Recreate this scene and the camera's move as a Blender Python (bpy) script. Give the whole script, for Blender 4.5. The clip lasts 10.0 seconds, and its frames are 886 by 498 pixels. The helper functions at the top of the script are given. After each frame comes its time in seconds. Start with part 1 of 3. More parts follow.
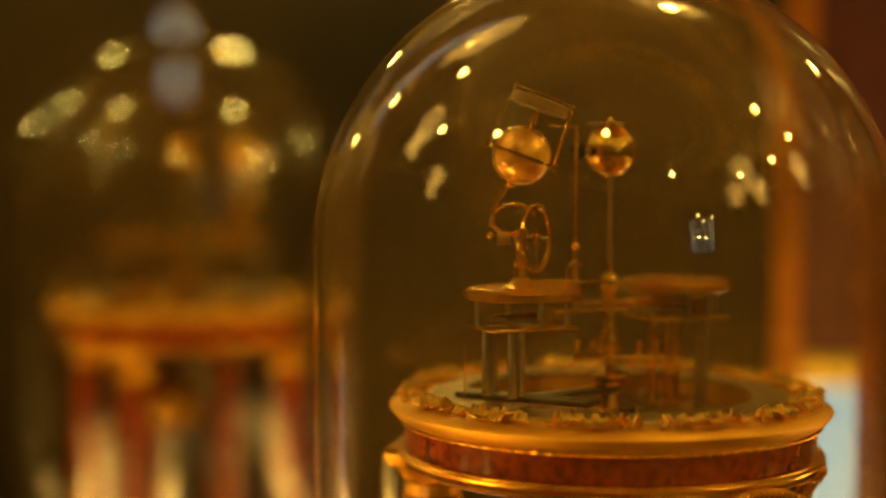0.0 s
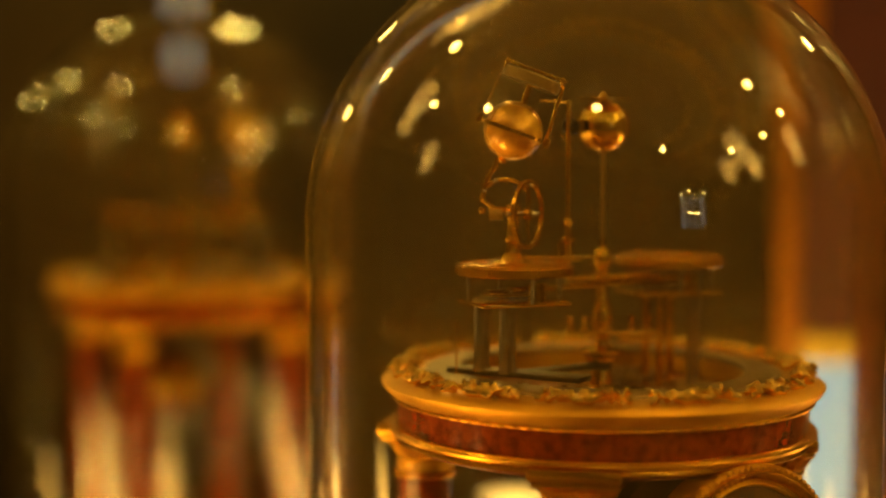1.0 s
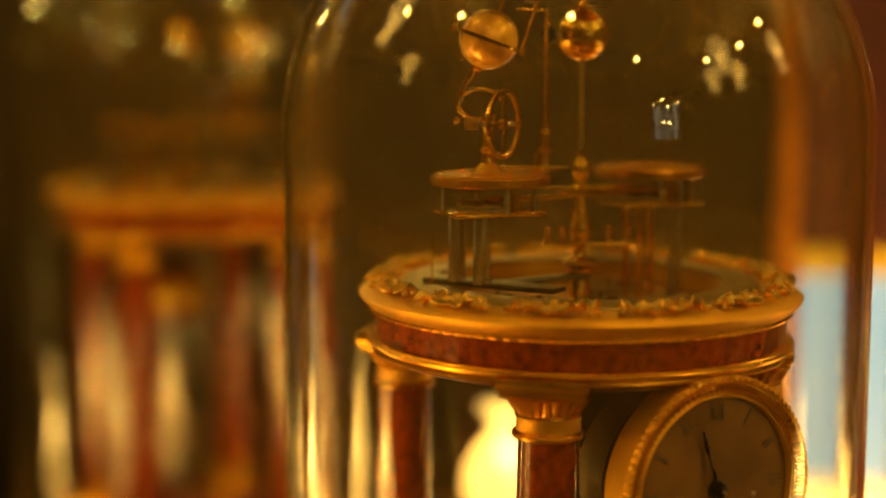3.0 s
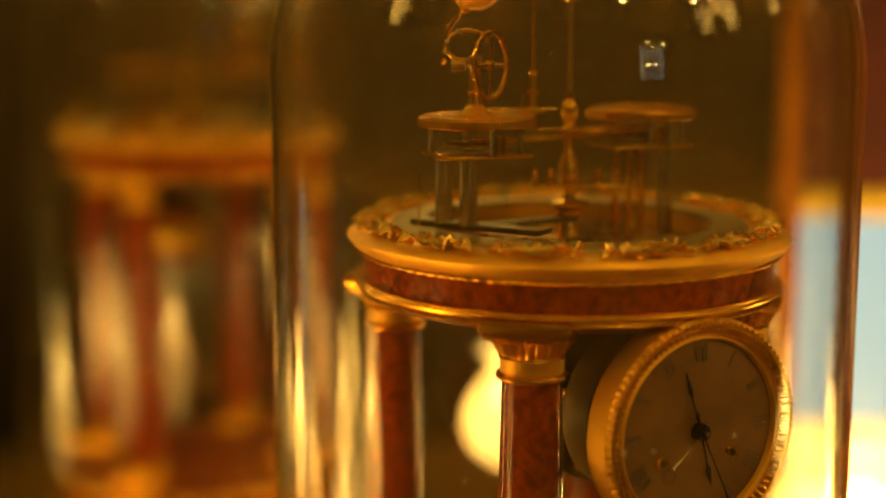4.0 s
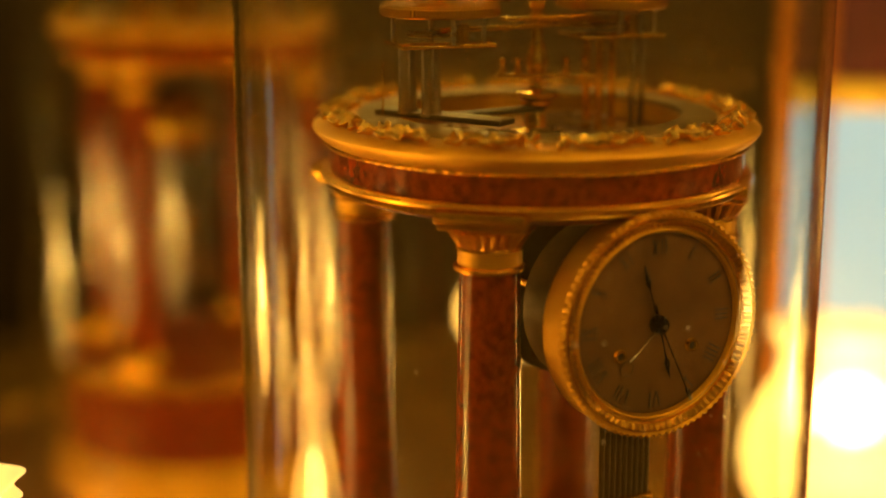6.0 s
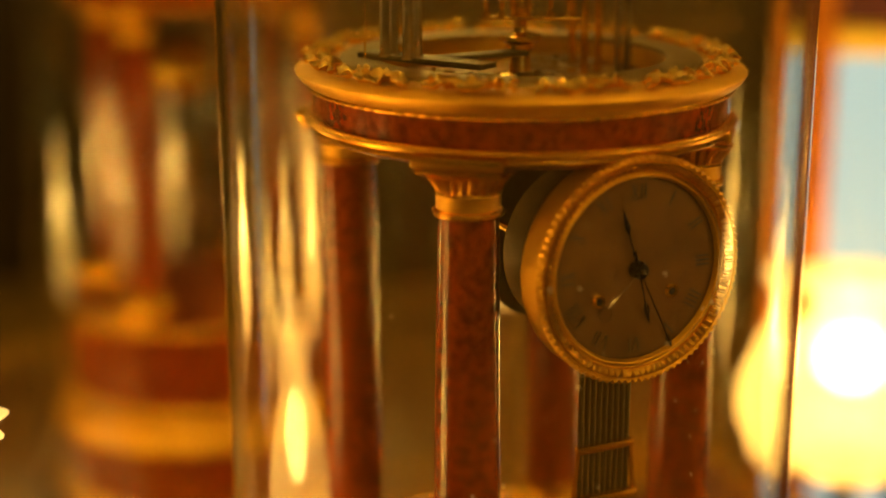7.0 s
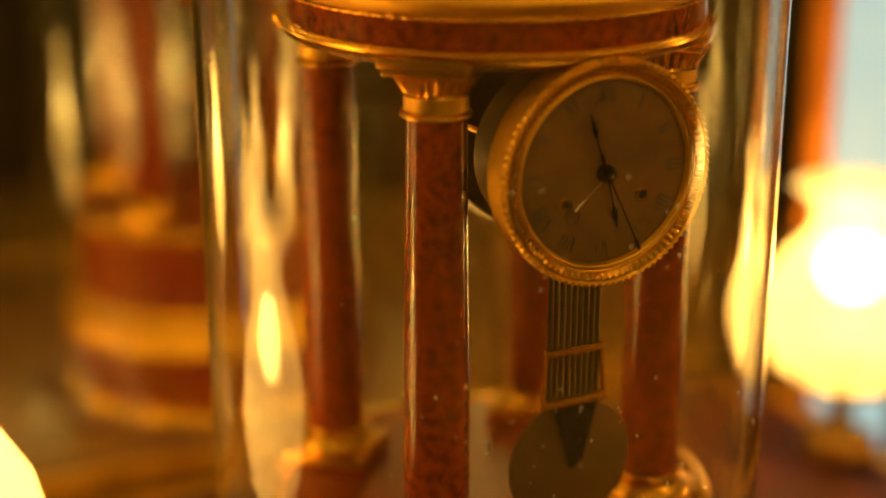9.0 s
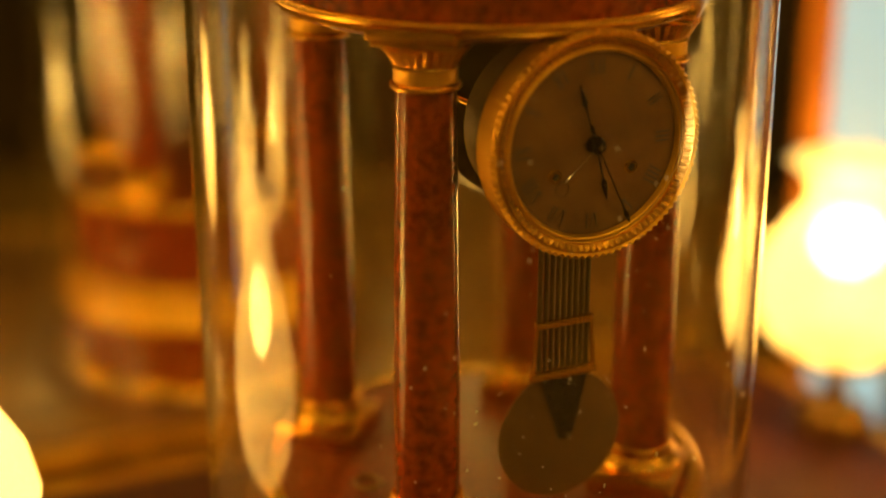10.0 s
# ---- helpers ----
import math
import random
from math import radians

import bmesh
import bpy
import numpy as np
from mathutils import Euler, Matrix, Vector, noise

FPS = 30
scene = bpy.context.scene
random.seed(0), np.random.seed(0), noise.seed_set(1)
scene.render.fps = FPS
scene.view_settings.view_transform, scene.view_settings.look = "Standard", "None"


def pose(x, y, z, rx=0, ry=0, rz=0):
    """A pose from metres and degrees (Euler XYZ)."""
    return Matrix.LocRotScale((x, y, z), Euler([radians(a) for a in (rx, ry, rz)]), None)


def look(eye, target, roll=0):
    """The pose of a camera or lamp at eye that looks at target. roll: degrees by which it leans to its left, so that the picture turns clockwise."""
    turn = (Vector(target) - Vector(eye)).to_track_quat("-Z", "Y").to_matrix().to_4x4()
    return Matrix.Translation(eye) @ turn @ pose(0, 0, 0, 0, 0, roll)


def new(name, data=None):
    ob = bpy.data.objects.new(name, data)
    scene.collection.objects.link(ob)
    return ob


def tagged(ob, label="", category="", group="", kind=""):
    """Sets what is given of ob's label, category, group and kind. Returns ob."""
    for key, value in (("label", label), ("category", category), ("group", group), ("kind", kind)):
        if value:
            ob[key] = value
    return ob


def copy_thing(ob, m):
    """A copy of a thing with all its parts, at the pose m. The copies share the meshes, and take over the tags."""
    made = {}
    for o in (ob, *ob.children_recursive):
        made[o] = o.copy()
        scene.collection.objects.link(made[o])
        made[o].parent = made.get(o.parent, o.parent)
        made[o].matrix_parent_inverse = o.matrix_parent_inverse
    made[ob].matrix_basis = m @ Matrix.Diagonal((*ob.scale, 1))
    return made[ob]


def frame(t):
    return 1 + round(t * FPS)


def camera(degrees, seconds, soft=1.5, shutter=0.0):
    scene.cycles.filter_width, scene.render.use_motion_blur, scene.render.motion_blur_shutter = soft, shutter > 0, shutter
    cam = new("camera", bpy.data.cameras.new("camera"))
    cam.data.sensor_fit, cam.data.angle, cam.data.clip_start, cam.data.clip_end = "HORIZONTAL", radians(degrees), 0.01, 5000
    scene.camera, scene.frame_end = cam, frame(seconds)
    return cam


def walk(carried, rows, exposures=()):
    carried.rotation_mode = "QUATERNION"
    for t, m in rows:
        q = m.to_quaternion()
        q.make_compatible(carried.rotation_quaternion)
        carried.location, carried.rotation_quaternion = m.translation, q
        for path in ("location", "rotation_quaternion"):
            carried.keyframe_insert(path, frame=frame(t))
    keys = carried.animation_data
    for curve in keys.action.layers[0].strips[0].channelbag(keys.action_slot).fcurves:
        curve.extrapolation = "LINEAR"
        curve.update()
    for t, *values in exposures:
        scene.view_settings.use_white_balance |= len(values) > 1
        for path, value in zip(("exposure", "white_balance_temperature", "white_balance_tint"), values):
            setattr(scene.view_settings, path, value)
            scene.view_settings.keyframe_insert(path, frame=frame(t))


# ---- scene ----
# ---- camera ----
Z = 0.15
PATH = [
    (0, (-0.080, -0.963, 0.549), (-0.127, 1.033, 0.433), 0.1),
    (0.5, (-0.074, -0.962, 0.548), (-0.129, 1.033, 0.423), 0.1),
    (1, (-0.068, -0.962, 0.547), (-0.130, 1.032, 0.404), 0.1),
    (1.5, (-0.061, -0.960, 0.547), (-0.132, 1.031, 0.381), 0.1),
    (2, (-0.051, -0.959, 0.547), (-0.136, 1.030, 0.352), 0.1),
    (2.5, (-0.041, -0.958, 0.546), (-0.138, 1.027, 0.323), 0.1),
    (4, (-0.008, -0.956, 0.546), (-0.150, 1.012, 0.217), 0.1),
    (4.5, (0.004, -0.954, 0.546), (-0.153, 1.006, 0.182), 0.1),
    (5, (0.016, -0.951, 0.545), (-0.156, 1.003, 0.148), 0.1),
    (5.5, (0.028, -0.949, 0.545), (-0.157, 0.995, 0.114), 0.05),
    (7, (0.067, -0.940, 0.543), (-0.165, 0.975, 0.011), 0.0),
    (7.5, (0.080, -0.938, 0.543), (-0.170, 0.964, -0.024), 0.0),
    (8, (0.090, -0.937, 0.542), (-0.171, 0.953, -0.055), 0.0),
    (8.5, (0.100, -0.937, 0.541), (-0.172, 0.944, -0.082), 0.0),
    (9, (0.108, -0.936, 0.538), (-0.173, 0.939, -0.102), 0.0),
    (9.5, (0.113, -0.936, 0.537), (-0.172, 0.931, -0.120), 0.0),
    (10, (0.116, -0.937, 0.535), (-0.168, 0.927, -0.131), 0.0),
]
cam = camera(31.6, 10.0, soft=1.6)
cam.data.dof.use_dof = True
cam.data.dof.focus_distance = 0.885
cam.data.dof.aperture_fstop = 1.7
walk(cam, [(t, look((e[0], e[1], e[2] + Z), (g[0], g[1], g[2] + Z), r)) for t, e, g, r in PATH])

# ---- world, light ----
world = bpy.data.worlds.new("world")
scene.world = world
world.use_nodes = True
world.node_tree.nodes["Background"].inputs[0].default_value = (1.0, 0.55, 0.1, 1)
world.node_tree.nodes["Background"].inputs[1].default_value = 0.02
scene.view_settings.exposure = 0.0


# ---- materials ----
def mat(name, colour, rough=0.4, metal=0.0, var=0.25, scale=60.0, bump=0.05, coat=0.0, second=None, emit=0.0, emit_colour=None,
        trans=0.0, fine=600.0, stretch=(1, 1, 1), rvar=0.15, spec=0.5):
    m = bpy.data.materials.new(name)
    m.use_nodes = True
    nt = m.node_tree
    b = nt.nodes["Principled BSDF"]
    b.inputs["Metallic"].default_value = metal
    b.inputs["Coat Weight"].default_value = coat
    b.inputs["Coat Roughness"].default_value = 0.05
    b.inputs["Specular IOR Level"].default_value = spec
    b.inputs["Transmission Weight"].default_value = trans
    co = nt.nodes.new("ShaderNodeTexCoord")
    mp = nt.nodes.new("ShaderNodeMapping")
    mp.inputs["Scale"].default_value = stretch
    nt.links.new(co.outputs["Object"], mp.inputs["Vector"])
    n1 = nt.nodes.new("ShaderNodeTexNoise")
    n1.inputs["Scale"].default_value, n1.inputs["Detail"].default_value = scale, 3
    n2 = nt.nodes.new("ShaderNodeTexNoise")
    n2.inputs["Scale"].default_value, n2.inputs["Detail"].default_value = fine, 4
    for n in (n1, n2):
        nt.links.new(mp.outputs[0], n.inputs["Vector"])
    ramp = nt.nodes.new("ShaderNodeValToRGB")
    c2 = second or tuple(c * (1 - var) for c in colour)
    ramp.color_ramp.elements[0].position, ramp.color_ramp.elements[1].position = 0.35, 0.65
    ramp.color_ramp.elements[0].color, ramp.color_ramp.elements[1].color = (*c2, 1), (*colour, 1)
    nt.links.new(n1.outputs["Fac"], ramp.inputs["Fac"])
    nt.links.new(ramp.outputs[0], b.inputs["Base Color"])
    r = nt.nodes.new("ShaderNodeMapRange")
    r.inputs["To Min"].default_value, r.inputs["To Max"].default_value = max(0.02, rough - rvar), min(1, rough + rvar)
    nt.links.new(n2.outputs["Fac"], r.inputs["Value"])
    nt.links.new(r.outputs[0], b.inputs["Roughness"])
    if bump:
        bn = nt.nodes.new("ShaderNodeBump")
        bn.inputs["Strength"].default_value, bn.inputs["Distance"].default_value = bump, 0.001
        nt.links.new(n2.outputs["Fac"], bn.inputs["Height"])
        nt.links.new(bn.outputs[0], b.inputs["Normal"])
    if emit:
        b.inputs["Emission Color"].default_value = (*(emit_colour or colour), 1)
        b.inputs["Emission Strength"].default_value = emit
    return m


def glass_material(name, tint=(0.98, 0.99, 0.97), rough=0.0, ior=1.45):
    m = bpy.data.materials.new(name)
    m.use_nodes = True
    b = m.node_tree.nodes["Principled BSDF"]
    b.inputs["Base Color"].default_value = (*tint, 1)
    b.inputs["Roughness"].default_value = rough
    b.inputs["IOR"].default_value = ior
    b.inputs["Transmission Weight"].default_value = 1.0
    return m


def hazy(m, amount, colour):
    """Imitates veiling light on glass: a thin uneven amber film catching near lamps."""
    nt = m.node_tree
    b, out = nt.nodes["Principled BSDF"], nt.nodes["Material Output"]
    d, tr = nt.nodes.new("ShaderNodeBsdfDiffuse"), nt.nodes.new("ShaderNodeBsdfTranslucent")
    both, mix = nt.nodes.new("ShaderNodeAddShader"), nt.nodes.new("ShaderNodeMixShader")
    for n in (d, tr):
        n.inputs["Color"].default_value = (*colour, 1)
        nt.links.new(n.outputs[0], both.inputs[0 if n is d else 1])
    co, mp, no, ra = (nt.nodes.new("ShaderNode" + k) for k in ("TexCoord", "Mapping", "TexNoise", "MapRange"))
    mp.inputs["Scale"].default_value = (9, 9, 3)
    no.inputs["Scale"].default_value, no.inputs["Detail"].default_value = 1.0, 5
    ra.inputs["From Min"].default_value, ra.inputs["From Max"].default_value = 0.3, 0.7
    ra.inputs["To Min"].default_value, ra.inputs["To Max"].default_value = amount * 0.6, amount * 1.4
    nt.links.new(co.outputs["Object"], mp.inputs["Vector"])
    nt.links.new(mp.outputs[0], no.inputs["Vector"])
    nt.links.new(no.outputs["Fac"], ra.inputs["Value"])
    nt.links.new(ra.outputs[0], mix.inputs["Fac"])
    nt.links.new(b.outputs[0], mix.inputs[1])
    nt.links.new(both.outputs[0], mix.inputs[2])
    nt.links.new(mix.outputs[0], out.inputs["Surface"])
    return m


def see_through(m, amount):
    """Lets part of the light straight through, as thin opal glass does."""
    nt = m.node_tree
    tr, mix = nt.nodes.new("ShaderNodeBsdfTransparent"), nt.nodes.new("ShaderNodeMixShader")
    mix.inputs["Fac"].default_value = amount
    nt.links.new(nt.nodes["Principled BSDF"].outputs[0], mix.inputs[1])
    nt.links.new(tr.outputs[0], mix.inputs[2])
    nt.links.new(mix.outputs[0], nt.nodes["Material Output"].inputs["Surface"])
    return m


GILT = mat("gilt_brass", (0.86, 0.45, 0.042), 0.22, 1.0, 0.2, 30, 0.008, second=(0.70, 0.34, 0.03), rvar=0.06)
GILT_MATT = mat("matt_gilt", (0.62, 0.32, 0.026), 0.46, 1.0, 0.3, 22, 0.012, second=(0.42, 0.20, 0.016), rvar=0.08)
MOUNT = mat("burnished_gilt", (0.98, 0.66, 0.14), 0.19, 1.0, 0.3, 90, 0.01, second=(0.78, 0.44, 0.06), rvar=0.05)
BRASS = mat("polished_brass", (0.95, 0.61, 0.09), 0.13, 1.0, 0.2, 40, 0.005, second=(0.86, 0.52, 0.07), rvar=0.05)
BURL = mat("burl_veneer", (0.20, 0.027, 0.002), 0.14, 0.0, 0.5, 170, 0.004, coat=0.5, second=(0.085, 0.009, 0.001), fine=420, spec=0.3, rvar=0.05)
BASEWOOD = mat("base_veneer", (0.15, 0.020, 0.002), 0.32, 0.0, 0.5, 150, 0.01, second=(0.08, 0.010, 0.001), fine=420, spec=0.12)
MAHOGANY = mat("mahogany", (0.16, 0.04, 0.012), 0.3, 0.0, 0.4, 30, 0.02, coat=0.7, second=(0.07, 0.017, 0.006), stretch=(1, 1, 0.2))
STEEL = mat("blued_steel", (0.50, 0.43, 0.33), 0.25, 1.0, 0.1, 80, 0.004, rvar=0.05)
DARK = mat("dark_brass", (0.30, 0.18, 0.06), 0.35, 1.0, 0.3, 60, 0.02)
RINGMAT = mat("silvered_ring", (0.22, 0.135, 0.045), 0.45, 1.0, 0.2, 25, 0.01)
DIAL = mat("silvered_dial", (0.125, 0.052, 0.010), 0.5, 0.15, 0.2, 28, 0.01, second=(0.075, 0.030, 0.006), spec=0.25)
BOBMAT = mat("dull_bob_brass", (0.115, 0.05, 0.011), 0.5, 0.6, 0.3, 40, 0.03)
RODMAT = mat("browned_steel", (0.10, 0.07, 0.035), 0.4, 0.9, 0.2, 80, 0.004)
DUST = mat("pale_lint", (0.7, 0.6, 0.45), 0.9, 0.0, 0.1, 60, 0)
INK = mat("black_ink", (0.012, 0.01, 0.01), 0.5, 0.0, 0.1, 50, 0)
BLUED = mat("hand_steel", (0.02, 0.02, 0.035), 0.25, 0.8, 0.2, 80, 0)
LEATHER = mat("red_leather", (0.055, 0.009, 0.003), 0.55, 0.0, 0.35, 14, 0.15, second=(0.03, 0.005, 0.002), fine=900, spec=0.2)
# amber haze mixed in: more for the near dome, less for the far one
GLASS = hazy(glass_material("dome_glass", ior=1.52), 0.0085, (0.6, 0.38, 0.10))
GLASS_FAR = hazy(glass_material("far_dome_glass", ior=1.52), 0.003, (0.6, 0.38, 0.10))
OPAL = see_through(mat("opal_glass", (0.85, 0.75, 0.5), 0.25, 0.0, 0.05, 20, 0.0, emit=1.2, emit_colour=(1.0, 0.64, 0.17)), 0.25)
BULB = mat("bulb_glow", (1, 0.9, 0.6), 0.5, 0.0, 0.02, 20, 0.0, emit=105.0, emit_colour=(1.0, 0.55, 0.11))
CANDLE = mat("pendant_glow", (1, 0.9, 0.6), 0.5, 0.0, 0.02, 20, 0.0, emit=100.0, emit_colour=(1.0, 0.64, 0.12))
# emission stands in for the light that falls on the blue field
BRIGHTBLUE = mat("self_bright_blue", (0.10, 0.14, 0.15), 0.6, 0.0, 0.1, 5, 0.0, emit=0.58, emit_colour=(0.56, 0.88, 0.92))
POSTMAT = mat("orange_gilt_post", (0.48, 0.17, 0.014), 0.4, 0.7, 0.3, 12, 0.05, second=(0.36, 0.12, 0.010))
TUBEMAT = mat("pale_blue_tube", (0.5, 0.6, 0.65), 0.3, 0.0, 0.05, 20, 0.0, emit=0.55, emit_colour=(0.55, 0.75, 0.9))
SKYTUBE = mat("sconce_tube", (0.5, 0.6, 0.65), 0.3, 0.0, 0.05, 20, 0.0, emit=0.55, emit_colour=(0.5, 0.72, 0.8))
YELLOW = mat("yellow_trim", (0.7, 0.5, 0.06), 0.5, 0.0, 0.2, 20, 0.05)
ENAMEL = mat("globe_paint", (0.85, 0.45, 0.045), 0.22, 0.6, 0.5, 90, 0.03, coat=0.9, second=(0.42, 0.17, 0.014), fine=260)
WALLRED = mat("red_damask", (0.065, 0.005, 0.008), 0.8, 0.0, 0.35, 9, 0.2, second=(0.04, 0.003, 0.005))
WALLBROWN = mat("brown_wallcloth", (0.078, 0.045, 0.007), 0.85, 0.0, 0.4, 0.8, 0.2, second=(0.010, 0.0058, 0.002))
# for the unseen ceiling, dark so that metal tops mirror little light
CEILING_DARK = mat("dark_ceiling", (0.11, 0.07, 0.02), 0.8, 0.0, 0.15, 4, 0.1)
HONEY = mat("honey_parquet", (0.30, 0.17, 0.026), 0.35, 0.0, 0.3, 5, 0.03, coat=0.3, second=(0.19, 0.10, 0.015), stretch=(1, 5, 1))
AMBERWOOD = mat("amber_table_wood", (0.20, 0.09, 0.012), 0.3, 0.0, 0.3, 10, 0.02, coat=0.3, second=(0.12, 0.05, 0.007), stretch=(1, 6, 1))


# ---- shape helpers ----
def finish(bm, angle=38):
    bm.normal_update()
    for f in bm.faces:
        f.smooth = True
    for e in bm.edges:
        e.smooth = len(e.link_faces) == 2 and e.calc_face_angle(4) < radians(angle)


def part(name, bm, material, parent=None, label="", m=None):
    finish(bm)
    me = bpy.data.meshes.new(name)
    bm.to_mesh(me)
    bm.free()
    me.materials.append(material)
    ob = new(name, me)
    if parent is not None:
        ob.parent = parent
    if m is not None:
        ob.matrix_basis = m
    if label:
        ob["label"] = label
    return ob


def again(ob, m, parent=None):
    c = ob.copy()
    scene.collection.objects.link(c)
    c.parent = parent if parent is not None else ob.parent
    c.matrix_basis = m
    return c


def thing(name, m, label, category, group="", kind=""):
    ob = new(name)
    ob.matrix_basis = m
    ob.empty_display_size = 0.02
    return tagged(ob, label, category, group, kind)


def lathe(profile, seg=64, bm=None, wave=None, m=None):
    """A turned form about z from (radius, height) pairs; wave(angle, i) scales the radius."""
    bm = bm or bmesh.new()
    rings = []
    for i, (r, z) in enumerate(profile):
        if r < 1e-6:
            rings.append([bm.verts.new((0, 0, z))])
        else:
            rings.append([])
            for k in range(seg):
                a = 2 * math.pi * k / seg
                q = r * (wave(a, i) if wave else 1)
                rings[-1].append(bm.verts.new((q * math.cos(a), q * math.sin(a), z)))
    made = [v for ring in rings for v in ring]
    for a, b in zip(rings, rings[1:]):
        for k in range(seg):
            vs = [a[k % len(a)], a[(k + 1) % len(a)], b[(k + 1) % len(b)], b[k % len(b)]]
            vs = list(dict.fromkeys(vs))
            if len(vs) > 2:
                bm.faces.new(vs)
    bmesh.ops.recalc_face_normals(bm, faces=bm.faces[:])
    if m is not None:
        bmesh.ops.transform(bm, matrix=m, verts=made)
    return bm


def box(sx, sy, sz, m=None, bevel=0.0, bm=None):
    bm2 = bmesh.new()
    bmesh.ops.create_cube(bm2, size=1, matrix=Matrix.Diagonal((sx, sy, sz, 1)))
    if bevel:
        bmesh.ops.bevel(bm2, geom=bm2.edges[:], offset=bevel, segments=2, affect="EDGES", profile=0.5)
    if m is not None:
        bmesh.ops.transform(bm2, matrix=m, verts=bm2.verts[:])
    return join(bm, bm2)


def join(bm, other):
    if bm is None:
        return other
    me = bpy.data.meshes.new("tmp")
    other.to_mesh(me)
    other.free()
    bm.from_mesh(me)
    bpy.data.meshes.remove(me)
    return bm


def tube(points, radius, seg=10, bm=None, closed=False, flat=1.0):
    """A round bar along points; radius may be a list; flat squeezes it across."""
    bm = bm or bmesh.new()
    pts = [Vector(p) for p in points]
    n = len(pts)
    rs = radius if isinstance(radius, (list, tuple)) else [radius] * n
    rings, ref = [], None
    for i, p in enumerate(pts):
        d = (pts[(i + 1) % n] - pts[i - 1]) if closed else (pts[min(i + 1, n - 1)] - pts[max(i - 1, 0)])
        d.normalize()
        if ref is None:
            ref = d.orthogonal().normalized()
        ref = (ref - d * ref.dot(d)).normalized()
        side = d.cross(ref)
        rings.append([bm.verts.new(p + rs[i] * (math.cos(2 * math.pi * k / seg) * ref + flat * math.sin(2 * math.pi * k / seg) * side)) for k in range(seg)])
    pairs = list(zip(rings, rings[1:])) + ([(rings[-1], rings[0])] if closed else [])
    for a, b in pairs:
        for k in range(seg):
            bm.faces.new((a[k], a[(k + 1) % seg], b[(k + 1) % seg], b[k]))
    if not closed:
        bm.faces.new(rings[0][::-1])
        bm.faces.new(rings[-1])
    bmesh.ops.recalc_face_normals(bm, faces=bm.faces[:])
    return bm


def rod(p, q, r, seg=14, bm=None):
    return tube([p, q], r, seg, bm)


def circle(r, n=48, z=0.0, m=None):
    pts = [Vector((r * math.cos(2 * math.pi * k / n), r * math.sin(2 * math.pi * k / n), z)) for k in range(n)]
    return [m @ p for p in pts] if m is not None else pts


def arc_z(r, z, rr, n=8):
    """A rounded bead, as profile points, of radius rr about (r, z), bulging outwards from its top to its foot."""
    return [(r + rr * math.sin(math.pi * k / n), z + rr * math.cos(math.pi * k / n)) for k in range(n + 1)]


TURN = 10.0


# ---- the room; ceiling and three walls are unseen, added for reflections ----
def setting(name, bm, material, label, category):
    return tagged(part(name, bm, material), label, category, kind="structure")


setting("floor", box(8, 7.5, 0.1, pose(-.2, 0, -0.80)), HONEY, "honey-brown parquet floor of the show room", "floor")
setting("ceiling", box(8, 7.5, 0.1, pose(-.2, 0, 2.35)), CEILING_DARK, "unseen ceiling of the show room, kept dark for dim reflections", "ceiling")
setting("wall_north", box(8, 0.1, 3.05, pose(-.2, 3.7, 0.775)), WALLBROWN, "dark golden-brown cloth-covered wall", "wall")
setting("wall_south", box(8, 0.1, 3.05, pose(-.2, -3.7, 0.775)), WALLBROWN, "dark golden-brown cloth-covered wall", "wall")
setting("wall_west", box(0.1, 7.3, 3.05, pose(-4.1, 0, 0.775)), WALLBROWN, "dark golden-brown cloth-covered wall", "wall")
setting("wall_east", box(0.1, 7.3, 3.05, pose(3.7, 0, 0.775)), WALLBROWN, "dark golden-brown cloth-covered wall", "wall")


# ---- tables: a runs along the long edge, b across it ----
def make_table(a0, a1, b0, b1, label, top):
    turn = 34.9
    c = Matrix.Rotation(radians(turn), 4, "Z") @ Vector(((a0 + a1) / 2, (b0 + b1) / 2, 0))
    t = thing("display_table", pose(c.x, c.y, -0.75, 0, 0, turn), label, "table", "display tables")
    sx, sy = a1 - a0, b1 - b0
    part("top_panel", box(sx - .06, sy - .06, .006, pose(0, 0, .7462), .001), top, t)
    edge = None
    for s in (-1, 1):
        edge = box(sx, .03, .045, pose(0, s * (sy / 2 - .015), .7275), .006, edge)
        edge = box(.0298, sy - .0602, .045, pose(s * (sx / 2 - .015), 0, .7275), .006, edge)
    part("gilt_edge", edge, GILT_MATT, t, "worn gilt wooden edge")
    part("frame", box(sx - .08, sy - .08, .07, pose(0, 0, .706), .004), MAHOGANY, t)
    leg = None
    for p in (-1, 1):
        for q in (-1, 1):
            m = pose(p * (sx / 2 - .07), q * (sy / 2 - .07), 0)
            prof = [(0, 0), (.018, 0), (.022, .02), (.016, .05), (.024, .45), (.03, .60), (.026, .64), (.034, .675), (0, .675)]
            if leg is None:
                leg = part("leg", lathe(prof, 20), MAHOGANY, t, m=m)
            else:
                again(leg, m)
    return t


make_table(-1.35, .58, -.70, .485, "display table with a dark red leather top and gilt edge", LEATHER)
make_table(.61, 1.45, -.82, -.02, "square side table with a red leather top", LEATHER)
make_table(-1.10, .70, .53, 1.25, "second display table with a polished amber wood top", AMBERWOOD)

